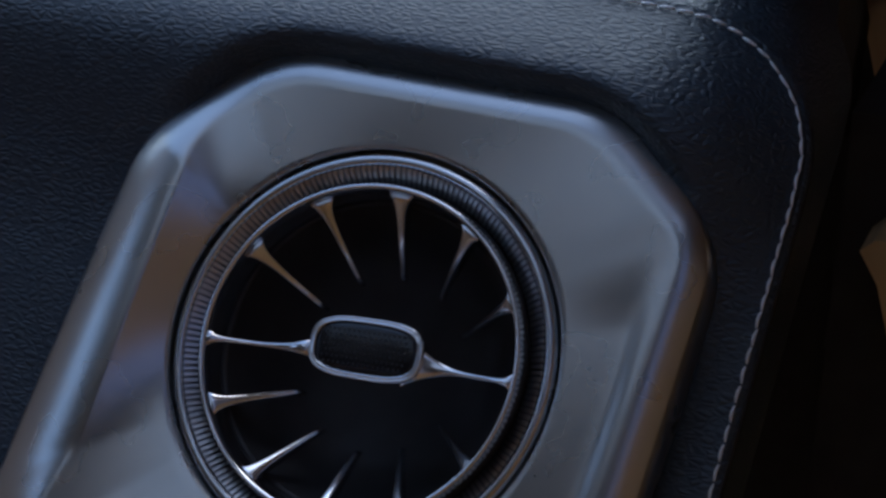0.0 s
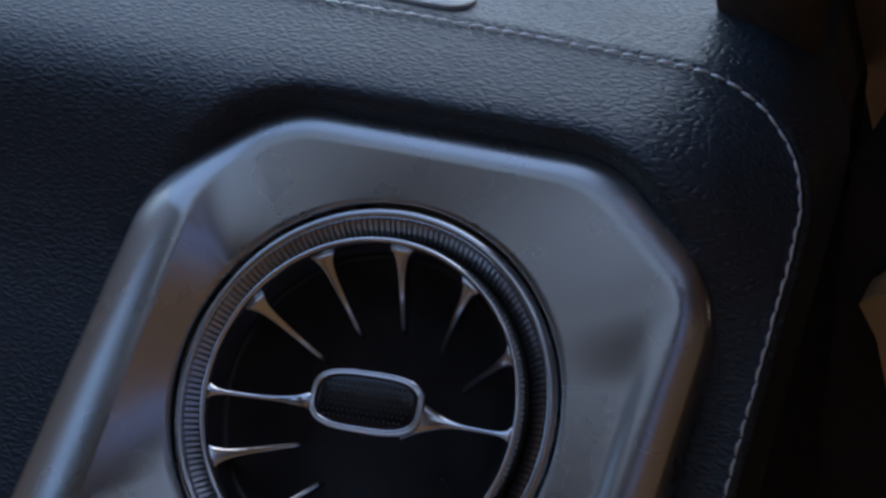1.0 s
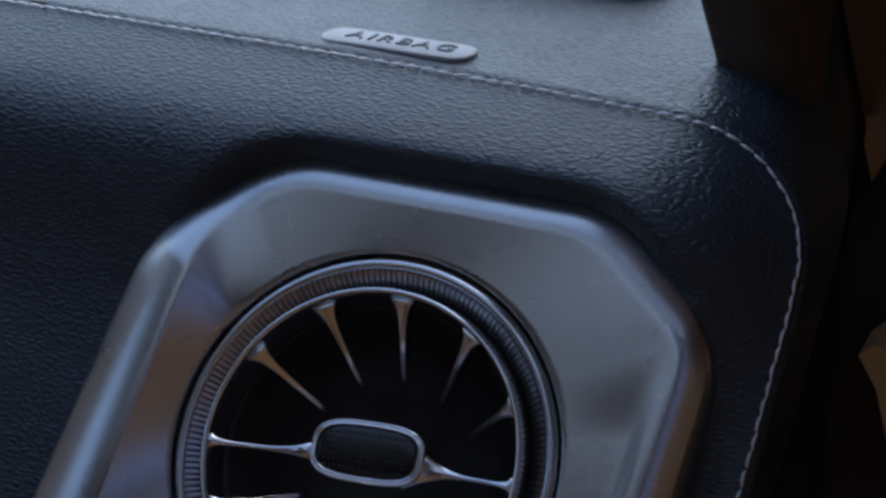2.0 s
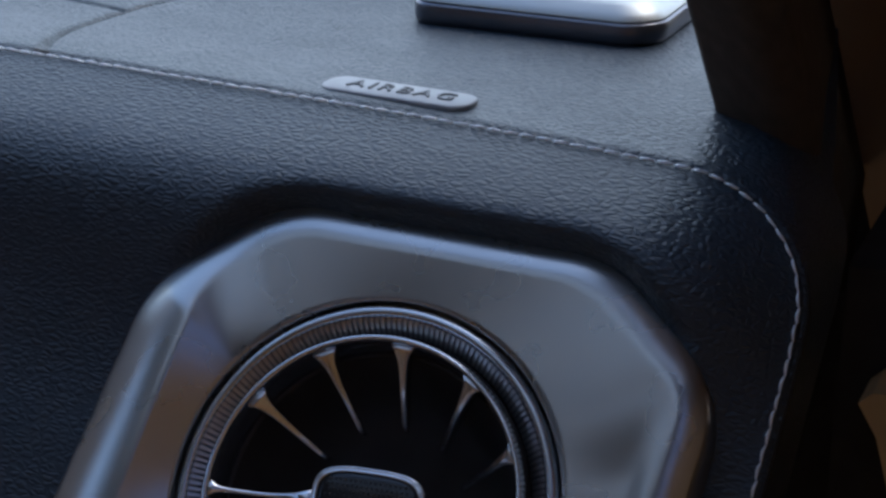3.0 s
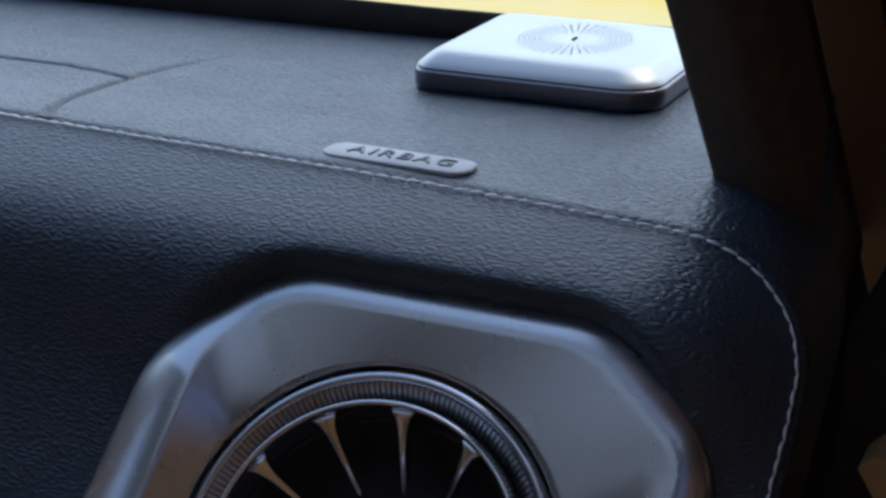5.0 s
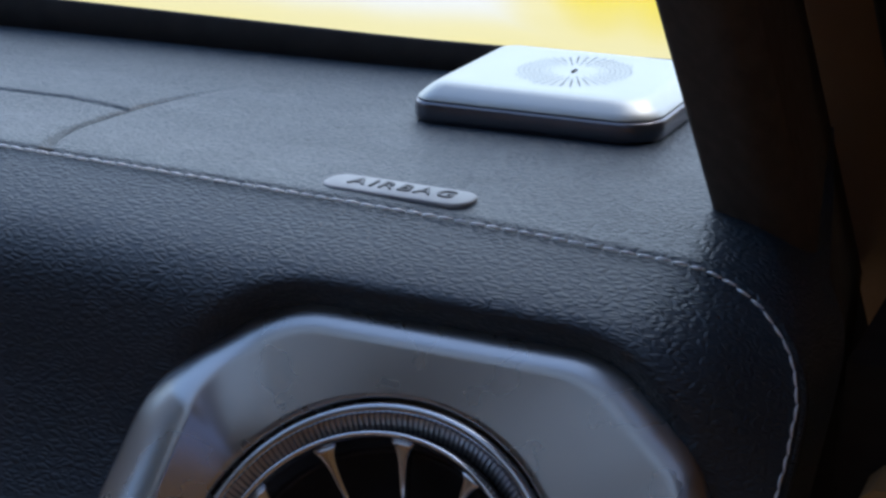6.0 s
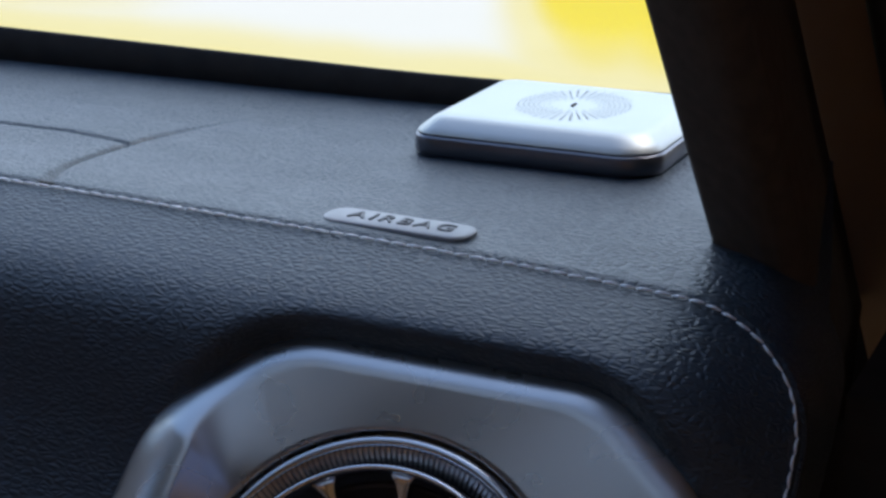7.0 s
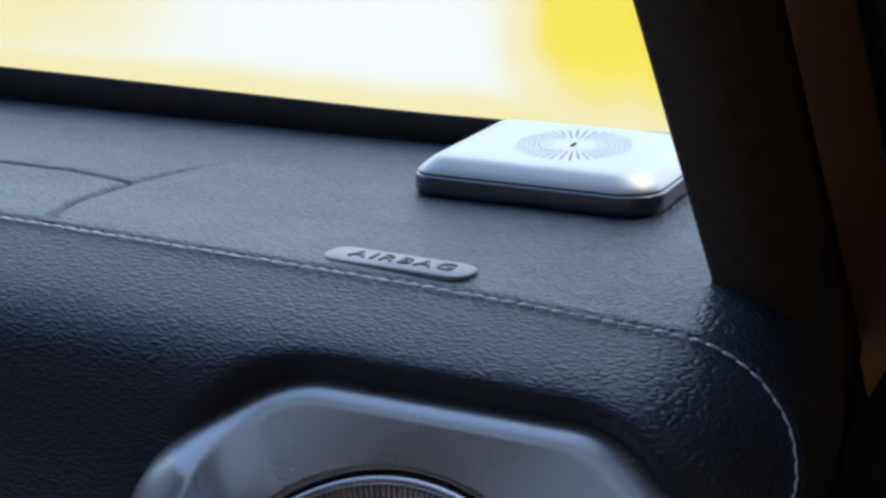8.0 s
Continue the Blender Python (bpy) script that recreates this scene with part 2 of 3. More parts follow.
def resample(outline, n, centre=(0, 0)):
    """n points of a star-shaped outline at even angles about a centre."""
    cx, cy = centre
    pts = [(x - cx, y - cy) for x, y in outline]
    out = []
    for i in range(n):
        a = 2 * math.pi * i / n
        d = (math.cos(a), math.sin(a))
        best = 0
        for p, q in zip(pts, pts[1:] + pts[:1]):
            ex, ey = q[0] - p[0], q[1] - p[1]
            den = d[0] * ey - d[1] * ex
            if abs(den) < 1e-12:
                continue
            t = (p[0] * ey - p[1] * ex) / den
            u = (p[0] * d[1] - p[1] * d[0]) / den
            if t > 0 and -1e-6 <= u <= 1 + 1e-6:
                best = max(best, t)
        out.append((cx + d[0] * best, cy + d[1] * best))
    return out


MM = 0.001
CENTRE = Vector((-0.1777, 0.3516, 0.7723))
LEAN = 38.0
FACE = Matrix.Translation(CENTRE) @ pose(0, 0, 0, 90 - LEAN, 0, 0)
TOP_Z = 0.8562

# ---- the setting ----
bm = bmesh.new()
bmesh.ops.create_grid(bm, x_segments=60, y_segments=60, size=60)
for v in bm.verts:
    v.co.z = -0.6 + 0.03 * noise.noise(v.co * 0.4)
ground = mesh_object("ground", bm, GROUND)
tagged(ground, "brown ground strewn with dry autumn leaves", "ground", kind="structure")

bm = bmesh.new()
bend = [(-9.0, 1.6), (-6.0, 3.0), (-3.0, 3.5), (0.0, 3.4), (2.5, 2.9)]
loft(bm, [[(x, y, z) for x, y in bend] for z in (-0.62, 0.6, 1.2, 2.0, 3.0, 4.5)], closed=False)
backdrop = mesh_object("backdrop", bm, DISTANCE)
tagged(backdrop, "glowing backdrop of yellow autumn trees far beyond the windscreen", "backdrop", kind="structure")


def wall(name, boxes, mat, label):
    bm = bmesh.new()
    for b in boxes:
        box(bm, *b)
    ob = mesh_object(name, bm, mat, smooth=False)
    return tagged(ob, label, "car body", kind="structure")


# unseen ceiling; its opening and tinted glass are added to light the dash
wall("ceiling", [(-1.55, 0.16, -1.7, -0.38, 1.52, 1.57), (-1.55, 0.16, 0.09, 0.15, 1.52, 1.57), (-1.55, -1.0, -0.38, 0.09, 1.52, 1.57), (-0.07, 0.16, -0.38, 0.09, 1.52, 1.57)], HEADLINER, "unseen grey headliner round an added roof opening")
added_roof_glass = wall("added_roof_glass", [(-0.999, -0.071, -0.379, 0.089, 1.54, 1.545)], TINTED, "added tinted glass panel that lets sky light in")
added_roof_glass.visible_shadow = False
wall("floor", [(-1.55, 0.10, -1.7, 0.45, -0.05, 0.0)], LINER, "brown carpeted cabin floor")
# unseen rear: tan and window are added for reflections in the vent
wall("wall_rear", [(-1.55, 0.16, -1.75, -1.7, -0.05, 1.08), (-1.55, 0.16, -1.75, -1.7, 1.42, 1.57), (-1.55, -1.2, -1.75, -1.7, 1.08, 1.42), (-0.2, 0.16, -1.75, -1.7, 1.08, 1.42)], TAN_LEATHER, "unseen tan rear wall round an added window, for reflections")
rear_pane = wall("rear_window", [(-1.199, -0.201, -1.73, -1.725, 1.081, 1.419)], PRIVACY, "unseen rear window, dark glass to dim what the bezel reflects")
rear_pane.visible_shadow = False
# unseen far side, closed up until little light reaches the left bevel
wall("wall_left", [(-1.60, -1.55, -1.7, 0.9, -0.05, 1.18), (-1.60, -1.55, -1.7, -0.45, 1.18, 1.57), (-1.60, -1.55, -0.45, 0.06, 1.42, 1.57), (-1.60, -1.55, 0.06, 0.42, 1.08, 1.57)], LINER, "unseen brown far side of the cabin, raised to cut window light")
wall("door_jamb", [(-0.082, 0.10, 0.463, 0.525, 0.0, 0.812), (-0.082, -0.02, 0.525, 0.60, 0.0, 0.812)], BLACK, "dull black door jamb at the end of the dashboard")
wall("bulkhead", [(-1.55, -0.09, 0.60, 0.64, 0.05, 0.84)], BLACK, "black bulkhead behind the dashboard")

# ---- dashboard ----
dash = new("dashboard")
tagged(dash, "black leather dashboard with pale grey stitching", "dashboard")
X_LEFT, Y_LOW, Y_TOP, CORNER = -430.0, -170.0, 107.0, 38.0


def right_edge(y):
    """Right limit of the stitched front panel at height y, in millimetres."""
    x = 99.0 - 0.045 * max(0.0, 60.0 - y)
    k = y - (Y_TOP - CORNER)
    if k > 0:
        x = 99.0 - CORNER + math.sqrt(max(0.0, CORNER * CORNER - k * k))
    return x


def sink(x, y):
    """The long top seam sinks a little towards the door: a place on the panel after that."""
    drop = -1.7 - 0.0235 * x - 0.0002 * max(0.0, x + 40.0) ** 2
    return x, y + drop * max(0.0, min(1.0, (y - 20.0) / 87.0))


BEZEL = [(-50.5, 75.0, 36), (47.0, 73.8, 34), (80.3, 46.0, 28), (71.2, -72.0, 22), (42.0, -100.0, 26), (-68.0, -100.0, 26), (-98.7, -74.0, 24), (-81.5, 44.0, 30)]


def to_outline(x, y, outline):
    """Signed distance to a closed outline: positive outside."""
    best, inside = 1e9, False
    for (ax, ay), (bx, by) in zip(outline, outline[1:] + outline[:1]):
        ex, ey = bx - ax, by - ay
        k = max(0.0, min(1.0, ((x - ax) * ex + (y - ay) * ey) / (ex * ex + ey * ey + 1e-12)))
        best = min(best, math.hypot(x - ax - k * ex, y - ay - k * ey))
        if (ay > y) != (by > y) and x < ax + (y - ay) / (by - ay) * ex:
            inside = not inside
    return -best if inside else best


BEZEL_COARSE = [(x, y) for x, y in reversed(rounded(BEZEL, 4))]


def seam_distance(x, y):
    """How far inside the stitched edge a place on the front panel lies."""
    cx, cy = 99.0 - CORNER, Y_TOP - CORNER
    if x > cx and y > cy:
        return CORNER - math.hypot(x - cx, y - cy)
    return min(Y_TOP - y, right_edge(y) - x)


# slope of the padded front, by millimetres below its top seam, summed into heights
FALL = np.arange(0.0, 300.0, 0.5)
SLOPE = np.interp(FALL, (0, 14, 24, 34, 46, 62, 80, 100, 300), (0.74, 0.7, 0.55, 0.15, -0.42, -0.52, -0.3, -0.1, -0.02))
SLOPE = np.convolve(np.pad(SLOPE, 10, mode="edge"), np.ones(21) / 21, mode="valid")
HEIGHT = np.concatenate(([0.0], np.cumsum(SLOPE)[:-1] * 0.5))
CREST = float(FALL[HEIGHT.argmax()])


def roll(d):
    """Height of the padded roll, d millimetres in from its seam."""
    return float(np.interp(min(d, CREST), FALL, HEIGHT))


def pad_height(x, y):
    d = max(0.0, seam_distance(x, y))
    h = float(np.interp(Y_TOP - y, FALL, HEIGHT))
    side = min(1.0, max(0.0, right_edge(min(y, Y_TOP - CORNER)) - x) / 45.0)
    h *= 1 - (1 - side) ** 2
    h = min(h, roll(d))
    if -130 < x < 125 and -135 < y < 115:
        a, c = sink(x, y)
        b = to_outline((a - 6.6) / 0.967, (c + 1.9) / 0.967, BEZEL_COARSE)
        w = 1.0 if b <= 0.8 else math.exp(-((b - 0.8) / 2.6) ** 1.4)
        h = h * (1 - w) + min(h, 10.9) * w
    if d < 1.2:
        h -= 1.0 * (1 - d / 1.2)
    return h


bm = bmesh.new()
rows = []
ys = [Y_LOW + (Y_TOP - Y_LOW) * (1 - (1 - k / 240) ** 1.25) for k in range(241)]
for y in ys:
    xr = right_edge(y)
    row = []
    for i in range(431):
        u = i / 430
        u = 1 - (1 - u) ** 1.3
        x = X_LEFT + (xr - X_LEFT) * u
        a, b = sink(x, y)
        row.append((a * MM, b * MM, pad_height(x, y) * MM))
    rows.append(row)
loft(bm, rows, closed=False)
opening = [v for v in bm.verts if -95 < v.co.x / MM < 85 and -95 < v.co.y / MM < 72 and to_outline((v.co.x / MM - 6.6) / 0.967, (v.co.y / MM + 1.9) / 0.967, BEZEL_COARSE) < -6]
bmesh.ops.delete(bm, geom=opening, context="VERTS")
front = part("front_panel", bm, FACE_LEATHER, dash, "black grained leather front panel")
front.matrix_world = FACE

# the seam in the plane of the front panel
seam = [(X_LEFT + (99.0 - CORNER - X_LEFT) * k / 150, Y_TOP) for k in range(151)]
seam += [(99.0 - CORNER + CORNER * math.sin(a), Y_TOP - CORNER + CORNER * math.cos(a)) for a in (math.pi / 2 * k / 24 for k in range(1, 25))]
seam += [(right_edge(y), y) for y in (Y_TOP - CORNER - (Y_TOP - CORNER - Y_LOW) * k / 60 for k in range(1, 61))]


def outward(i):
    a, b = Vector(seam[max(0, i - 1)]), Vector(seam[min(len(seam) - 1, i + 1)])
    d = (b - a).normalized()
    return Vector((-d.y, d.x))


GROOVES = -0.3288


def top_dip(x, y):
    """Sewn grooves between the pieces of the top pad, in world metres."""
    sx = GROOVES + 5.6 * (y - 0.460) ** 2
    d = abs(x - sx)
    dip = (0.0028 if y < 0.4765 else 0.0018) * math.exp(-(d / 0.0015) ** 2) * (1.0 if y < 0.485 else max(0.0, 1 - (y - 0.485) / 0.035))
    if x < sx:
        dip = max(dip, 0.0013 * math.exp(-(abs(y - 0.4825 + 0.006 * max(0, 1 - (sx - x) / 0.03)) / 0.0012) ** 2))
    return dip


depths = [0, 0.0012, 0.003, 0.006, 0.010] + [0.010 + 0.0022 * k for k in range(1, 22)] + [0.057 + 0.0006 * k for k in range(0, 19)] + [0.0685 + 0.0035 * k for k in range(1, 31)]
cols = []
for i in range(len(seam)):
    cols.append((Vector(seam[i]), outward(i)))
    if i + 1 < 151:
        x0 = CENTRE.x + seam[i][0] * MM
        x1 = CENTRE.x + seam[i + 1][0] * MM
        if x1 > GROOVES - 0.006 and x0 < GROOVES + 0.020:
            for k in range(1, 14):
                cols.append((Vector(seam[i]).lerp(Vector(seam[i + 1]), k / 14), outward(i)))
bm = bmesh.new()
rings = []
for p, o in cols:
    ring = []
    for d in depths:
        lift = (-1.6 + 1.7 * min(1.0, d / 0.0012)) if d < 0.0012 else 0.1 + 0.5 * (1 - math.exp(-(d - 0.0012) / 0.006))
        q = p + o * (0.2 + lift)
        w = FACE @ Vector((*(k * MM for k in sink(*q)), 0))
        w.y += d * (1 - 0.75 * min(1.0, max(0.0, o.x) / 0.8))
        k = min(1.0, d / 0.05)
        w.z += (TOP_Z - w.z) * k * k * (3 - 2 * k) * max(0.0, o.y) ** 6
        w.z -= top_dip(w.x, w.y) if o.y > 0.8 else 0.0
        ring.append(w)
    rings.append(ring)
END = [i for i, (p, o) in enumerate(cols) if o.x > 0.94][0]
loft(bm, rings[:END + 1], closed=False)
top = part("top_pad", bm, TOP_LEATHER, dash, "black leather top pad with sewn grooves")

bm = bmesh.new()
loft(bm, rings[END:], closed=False)
part("end_cap", bm, TOP_LEATHER, dash, "black leather side of the dashboard")

# piping strip that closes the groove under the stitches
bm = bmesh.new()
rings = []
for i in range(len(seam)):
    p, o = Vector(seam[i]), outward(i)
    ring = []
    for k in range(6):
        a = 2 * math.pi * k / 6
        q = p + o * (0.3 + 0.8 * math.cos(a))
        qx, qy = sink(*q)
        ring.append(FACE @ Vector((qx * MM, qy * MM, (-1.5 + 0.8 * math.sin(a)) * MM)))
    rings.append(ring)
loft(bm, rings)
part("piping", bm, RUBBER, dash, "black piping in the seam groove")


def stitch_mesh():
    """One thread stitch along x, sunk at both ends."""
    bm = bmesh.new()
    rings = []
    for k in range(9):
        u = k / 8
        r = 0.00044 * (0.55 + 0.45 * math.sin(math.pi * u))
        z = 0.0006 * math.sin(math.pi * u) - 0.0003
        yy = -0.0005 * math.sin(math.pi * u)
        rings.append([(0.0042 * (u - 0.5), yy + r * math.cos(a), z + r * math.sin(a)) for a in (2 * math.pi * j / 6 for j in range(6))])
    loft(bm, rings, cap=True)
    return bm


length = [0.0]
for a, b in zip(seam, seam[1:]):
    length.append(length[-1] + math.hypot(b[0] - a[0], b[1] - a[1]))
s, first_stitch = 1.0, None
while s < length[-1] - 3:
    i = max(k for k in range(len(length) - 1) if length[k] <= s)
    u = (s - length[i]) / (length[i + 1] - length[i])
    p = Vector(seam[i]).lerp(Vector(seam[i + 1]), u)
    o = outward(i)
    q = p - o * (1.3 + random.uniform(-0.12, 0.12))
    h = pad_height(q.x, q.y) + 0.62
    tang = math.atan2(-o.x, o.y) + random.uniform(-0.05, 0.05)
    slope = math.atan(0.6)
    qx, qy = sink(*q)
    m = FACE @ Matrix.Translation((qx * MM, qy * MM, h * MM)) @ Matrix.Rotation(tang, 4, "Z") @ Matrix.Rotation(-slope, 4, "X")
    if first_stitch is None:
        first_stitch = part("stitch", stitch_mesh(), THREAD, dash, "pale grey thread stitch")
        first_stitch.matrix_basis = m
    else:
        twin(first_stitch, "stitch", m)
    s += 4.8

# ---- air vent ----
vent = new("air_vent")
vent.matrix_world = FACE @ Matrix.Translation((6.6 * MM, -1.9 * MM, 16.0 * MM)) @ Matrix.Scale(0.967, 4)
tagged(vent, "round turbine air vent with silver surround and dark fins", "air vent")
N = 360
out0 = resample(rounded(BEZEL), N)


def inset(dist):
    """The bezel's outline drawn in by a distance."""
    k = []
    for i in range(N):
        a, b = Vector(out0[i - 1]), Vector(out0[(i + 1) % N])
        d = (b - a).normalized()
        k.append((out0[i][0] - d.y * dist, out0[i][1] + d.x * dist))
    return k


def ring_at(points, h):
    return [(x * MM, y * MM, h * MM) for x, y in points]


R_OUT, MIDDLE, LOW, HIGH = 54.0, -3.8, -0.1, -3.1
# the crease where the outer bevel turns into the facets that fall to the ring
RIM = resample(rounded([(-43.0, 67.5, 24), (42.0, 66.5, 26), (73.0, 42.5, 12), (63.0, -66.0, 10), (38.0, -90.0, 14), (-60.0, -90.0, 14), (-80.0, -76.0, 10), (-71.6, -42.0, 4), (-63.4, 37.0, 9), (-65.0, 48.0, 20)]), N)


def ease(k):
    k = max(0.0, min(1.0, k))
    return k * k * (3 - 2 * k)


def rim_height(x, y):
    """Highest along the left side, lower at the right, nearly level with the ring at the top and the foot."""
    left = ease((-x - 44.0) / 21.0) * max(0.0, min(1.0, (60.0 - y) / 22.0))
    right = ease((x - 40.0) / 30.0) * ease((64.0 - y) / 16.0)
    return -1.4 + (6.0 + 0.13 * max(0.0, min(34.0, -42.0 - y))) * left + 0.3 * right


def edge_height(x, y):
    return -4.4 + 1.8 * ease((-x - 40.0) / 30.0) * ease((70.0 - y) / 25.0)


def bevel(g):
    """From the outer edge, g = 0, over the rounded bevel to the crease, g = 1."""
    out = []
    edge = inset(-0.9)
    for (x0, y0), (x1, y1) in zip(edge, RIM):
        low = edge_height(x0, y0)
        h = low + (rim_height(x1, y1) - low) * (1 - (1 - g) ** 1.8)
        out.append(((x0 + (x1 - x0) * g) * MM, (y0 + (y1 - y0) * g) * MM, h * MM))
    return out


def facet(f):
    """From the crease, f = 0, down to the round opening, f = 1; on the right a short step and a level face."""
    out = []
    for i, (x, y) in enumerate(RIM):
        a = 2 * math.pi * i / N
        step = ease((x - 30.0) / 25.0) * ease((44.0 - y) / 24.0)
        k = (1 - f) * (1 - step) + step * (1 - ease(f / 0.36))
        h = -3.0 + (rim_height(x, y) + 3.0) * k
        out.append(((x + (MIDDLE + R_OUT * math.cos(a) - x) * f) * MM, (y + (LOW + R_OUT * math.sin(a) - y) * f) * MM, h * MM))
    return out


bm = bmesh.new()
opening_edge = [(MIDDLE + R_OUT * math.cos(2 * math.pi * i / N), LOW + R_OUT * math.sin(2 * math.pi * i / N)) for i in range(N)]
loft(bm, [ring_at(inset(-2.0), -15.0)] + [bevel(g) for g in (0.0, 0.05, 0.12, 0.2, 0.3, 0.42, 0.55, 0.7, 0.84, 0.93)]
     + [facet(f) for f in (0.0, 0.05, 0.12, 0.2, 0.28, 0.36, 0.5, 0.65, 0.8, 0.92, 0.98)] + [ring_at(opening_edge, -3.4), ring_at(opening_edge, -12.0)])
part("bezel", bm, SATIN, vent, "satin silver eight-sided surround")

AXLE = Matrix.Translation((MIDDLE * MM, LOW * MM, HIGH * MM))


def turned_part(name, profile, mat, label, steps=144):
    bm = bmesh.new()
    lathe(bm, [(r * MM, h * MM) for r, h in profile], steps)
    ob = part(name, bm, mat, vent, label)
    ob.matrix_basis = AXLE
    return ob


turned_part("outer_ring", [(53.1, -8), (53.1, -2.4), (52.8, -1.2), (52.2, -0.3), (51.4, 0.1), (50.6, 0.0), (49.9, -0.6), (49.6, -1.4), (49.5, -6)], RING, "polished metal outer ring")
knurl = turned_part("knurled_ring", [(49.7, -0.8), (45.5, -3.3), (45.3, -5.0), (45.3, -9)], KNURL_DARK, "dark conical ring behind the ridges")
bm = bmesh.new()
w = 0.55
quad = [(49.6, -w, -0.8), (49.6, w, -0.8), (45.5, w * 0.92, -3.3), (45.5, -w * 0.92, -3.3)]
tops = [(49.5, -w * 0.7, -0.4), (49.5, w * 0.7, -0.4), (45.6, w * 0.64, -2.8), (45.6, -w * 0.64, -2.8)]
loft(bm, [[tuple(k * MM for k in p) for p in q] for q in (quad, tops)], cap=True)
ridge = part("ridge", bm, KNURL, knurl, "small bright metal ridge", smooth=False)
for k in range(1, 190):
    twin(ridge, "ridge", Matrix.Rotation(2 * math.pi * k / 190, 4, "Z"))

turned_part("nozzle", [(45.0, -9), (44.9, -0.8), (44.6, 0.0)], BLACK, "black side of the nozzle")
bm = bmesh.new()
teeth = 320
rings = []
for r, h, cut in ((44.7, -0.2, 0.22), (44.3, 1.2, 0.22), (44.1, 1.8, 0.1), (43.7, 2.2, 0), (43.1, 2.1, 0), (42.6, 1.4, 0), (42.1, -2, 0), (41.4, -9, 0)):
    rings.append([((r - cut * (i % 2)) * MM * math.cos(2 * math.pi * i / teeth), (r - cut * (i % 2)) * MM * math.sin(2 * math.pi * i / teeth), h * MM) for i in range(teeth)])
loft(bm, rings)
lip = part("lip", bm, CHROME, vent, "thin dark chrome lip with fine teeth")
lip.matrix_basis = AXLE
turned_part("bowl", [(45.6, -8.8), (42.0, -8.8), (41.2, -7), (40.5, -9), (35, -24), (24, -34), (1, -36)], BOWL, "deep black bowl", 72)


def vane_mesh():
    """A fin that flares into the lip and falls away towards the middle."""
    bm = bmesh.new()
    rings = []
    for k in range(17):
        u = k / 16
        r = 42.8 - 19.5 * u
        h = 0.8 - 16.5 * u ** 1.1
        half = 1.15 * (1 - 0.4 * u) + 2.3 * math.exp(-u / 0.12)
        ring = []
        for a in range(9):
            t = math.pi * a / 8
            ring.append((r * MM, half * math.cos(t) * MM, (h - 0.6 + 0.6 * math.sin(t)) * MM))
        ring.append((r * MM, -half * 0.8 * MM, (h - 3.0) * MM))
        ring.append((r * MM * 0.995, 0, (h - 9.0 * (1 - 0.5 * u)) * MM))
        ring.append((r * MM, half * 0.8 * MM, (h - 3.0) * MM))
        rings.append(ring)
    loft(bm, rings, cap=True)
    return bm


vane = None
for k in range(12):
    if k in (0, 6):
        continue
    m = AXLE @ Matrix.Translation((0.5 * MM, -0.7 * MM, 0)) @ Matrix.Rotation(radians(-0.2 + 30 * k), 4, "Z")
    if vane is None:
        vane = part("vane", vane_mesh(), CHROME, vent, "slim dark chrome fin")
        vane.matrix_basis = m
    else:
        twin(vane, "vane", m)


def stadium(a, r, n=48):
    """Half length and half height: a squarish oval of n points."""
    out = []
    for i in range(n):
        t = 2 * math.pi * i / n
        c, s_ = math.cos(t), math.sin(t)
        e = 0.62
        out.append((a * math.copysign(abs(c) ** e, c), r * math.copysign(abs(s_) ** e, s_)))
    return out


def spoke_mesh(far, flare):
    bm = bmesh.new()
    rings = []
    for k in range(21):
        u = k / 20
        r = 42.8 + (far - 42.8) * u
        h = 0.8 - 4.5 * math.sin(math.pi * min(1.0, u * 1.1) * 0.8)
        half = 0.7 + 2.0 * math.exp(-u / 0.05) + flare * max(0.0, (u - 0.45) / 0.55) ** 2.0
        rings.append([(r * MM, half * math.cos(t) * MM, (h + 0.9 * math.sin(t)) * MM) for t in (2 * math.pi * j / 12 for j in range(12))])
    loft(bm, rings, cap=True)
    return bm


spoke = part("spoke", spoke_mesh(13.0, 6.0), CHROME, vent, "dark chrome spoke flaring to the hub")
spoke.matrix_basis = AXLE @ Matrix.Rotation(radians(1), 4, "Z")
left_spoke = part("spoke", spoke_mesh(14.0, 1.6), CHROME, vent, "slim dark chrome spoke")
left_spoke.matrix_basis = AXLE @ Matrix.Rotation(radians(187), 4, "Z")

HUB = Matrix.Translation((-1.7 * MM, 0.9 * MM, -0.6 * MM)) @ Matrix.Rotation(radians(4), 4, "Z")
bm = bmesh.new()
loft(bm, [[(x * MM, y * MM, h * MM) for x, y in stadium(15.8 - i, 8.2 - i)] for i, h in ((2.5, -17), (1.4, -9), (0.4, -5), (0.0, -3.4), (0.1, -2.5), (0.4, -2.0), (0.7, -2.2), (0.95, -2.25), (1.25, -1.9), (1.55, -2.0), (1.75, -2.7), (1.8, -4.0))])
hub = part("hub", bm, CHROME, vent, "oval dark chrome centre frame")
hub.matrix_basis = HUB
bm = bmesh.new()
loft(bm, [[(x * MM, y * MM, h * MM) for x, y in stadium(14.2 * k, 6.6 * k)] for k, h in ((1.0, -3.6), (0.97, -2.6), (0.92, -2.3), (0.6, -2.1), (0.3, -2.0), (0.02, -2.0))])
cap = part("cap", bm, GLOSS_BLACK, hub, "gloss black cap")
bm = bmesh.new()
g = bmesh.ops.create_icosphere(bm, subdivisions=1, radius=0.4 * MM)
bmesh.ops.scale(bm, vec=(1, 1, 0.4), verts=g["verts"])
dimple = None
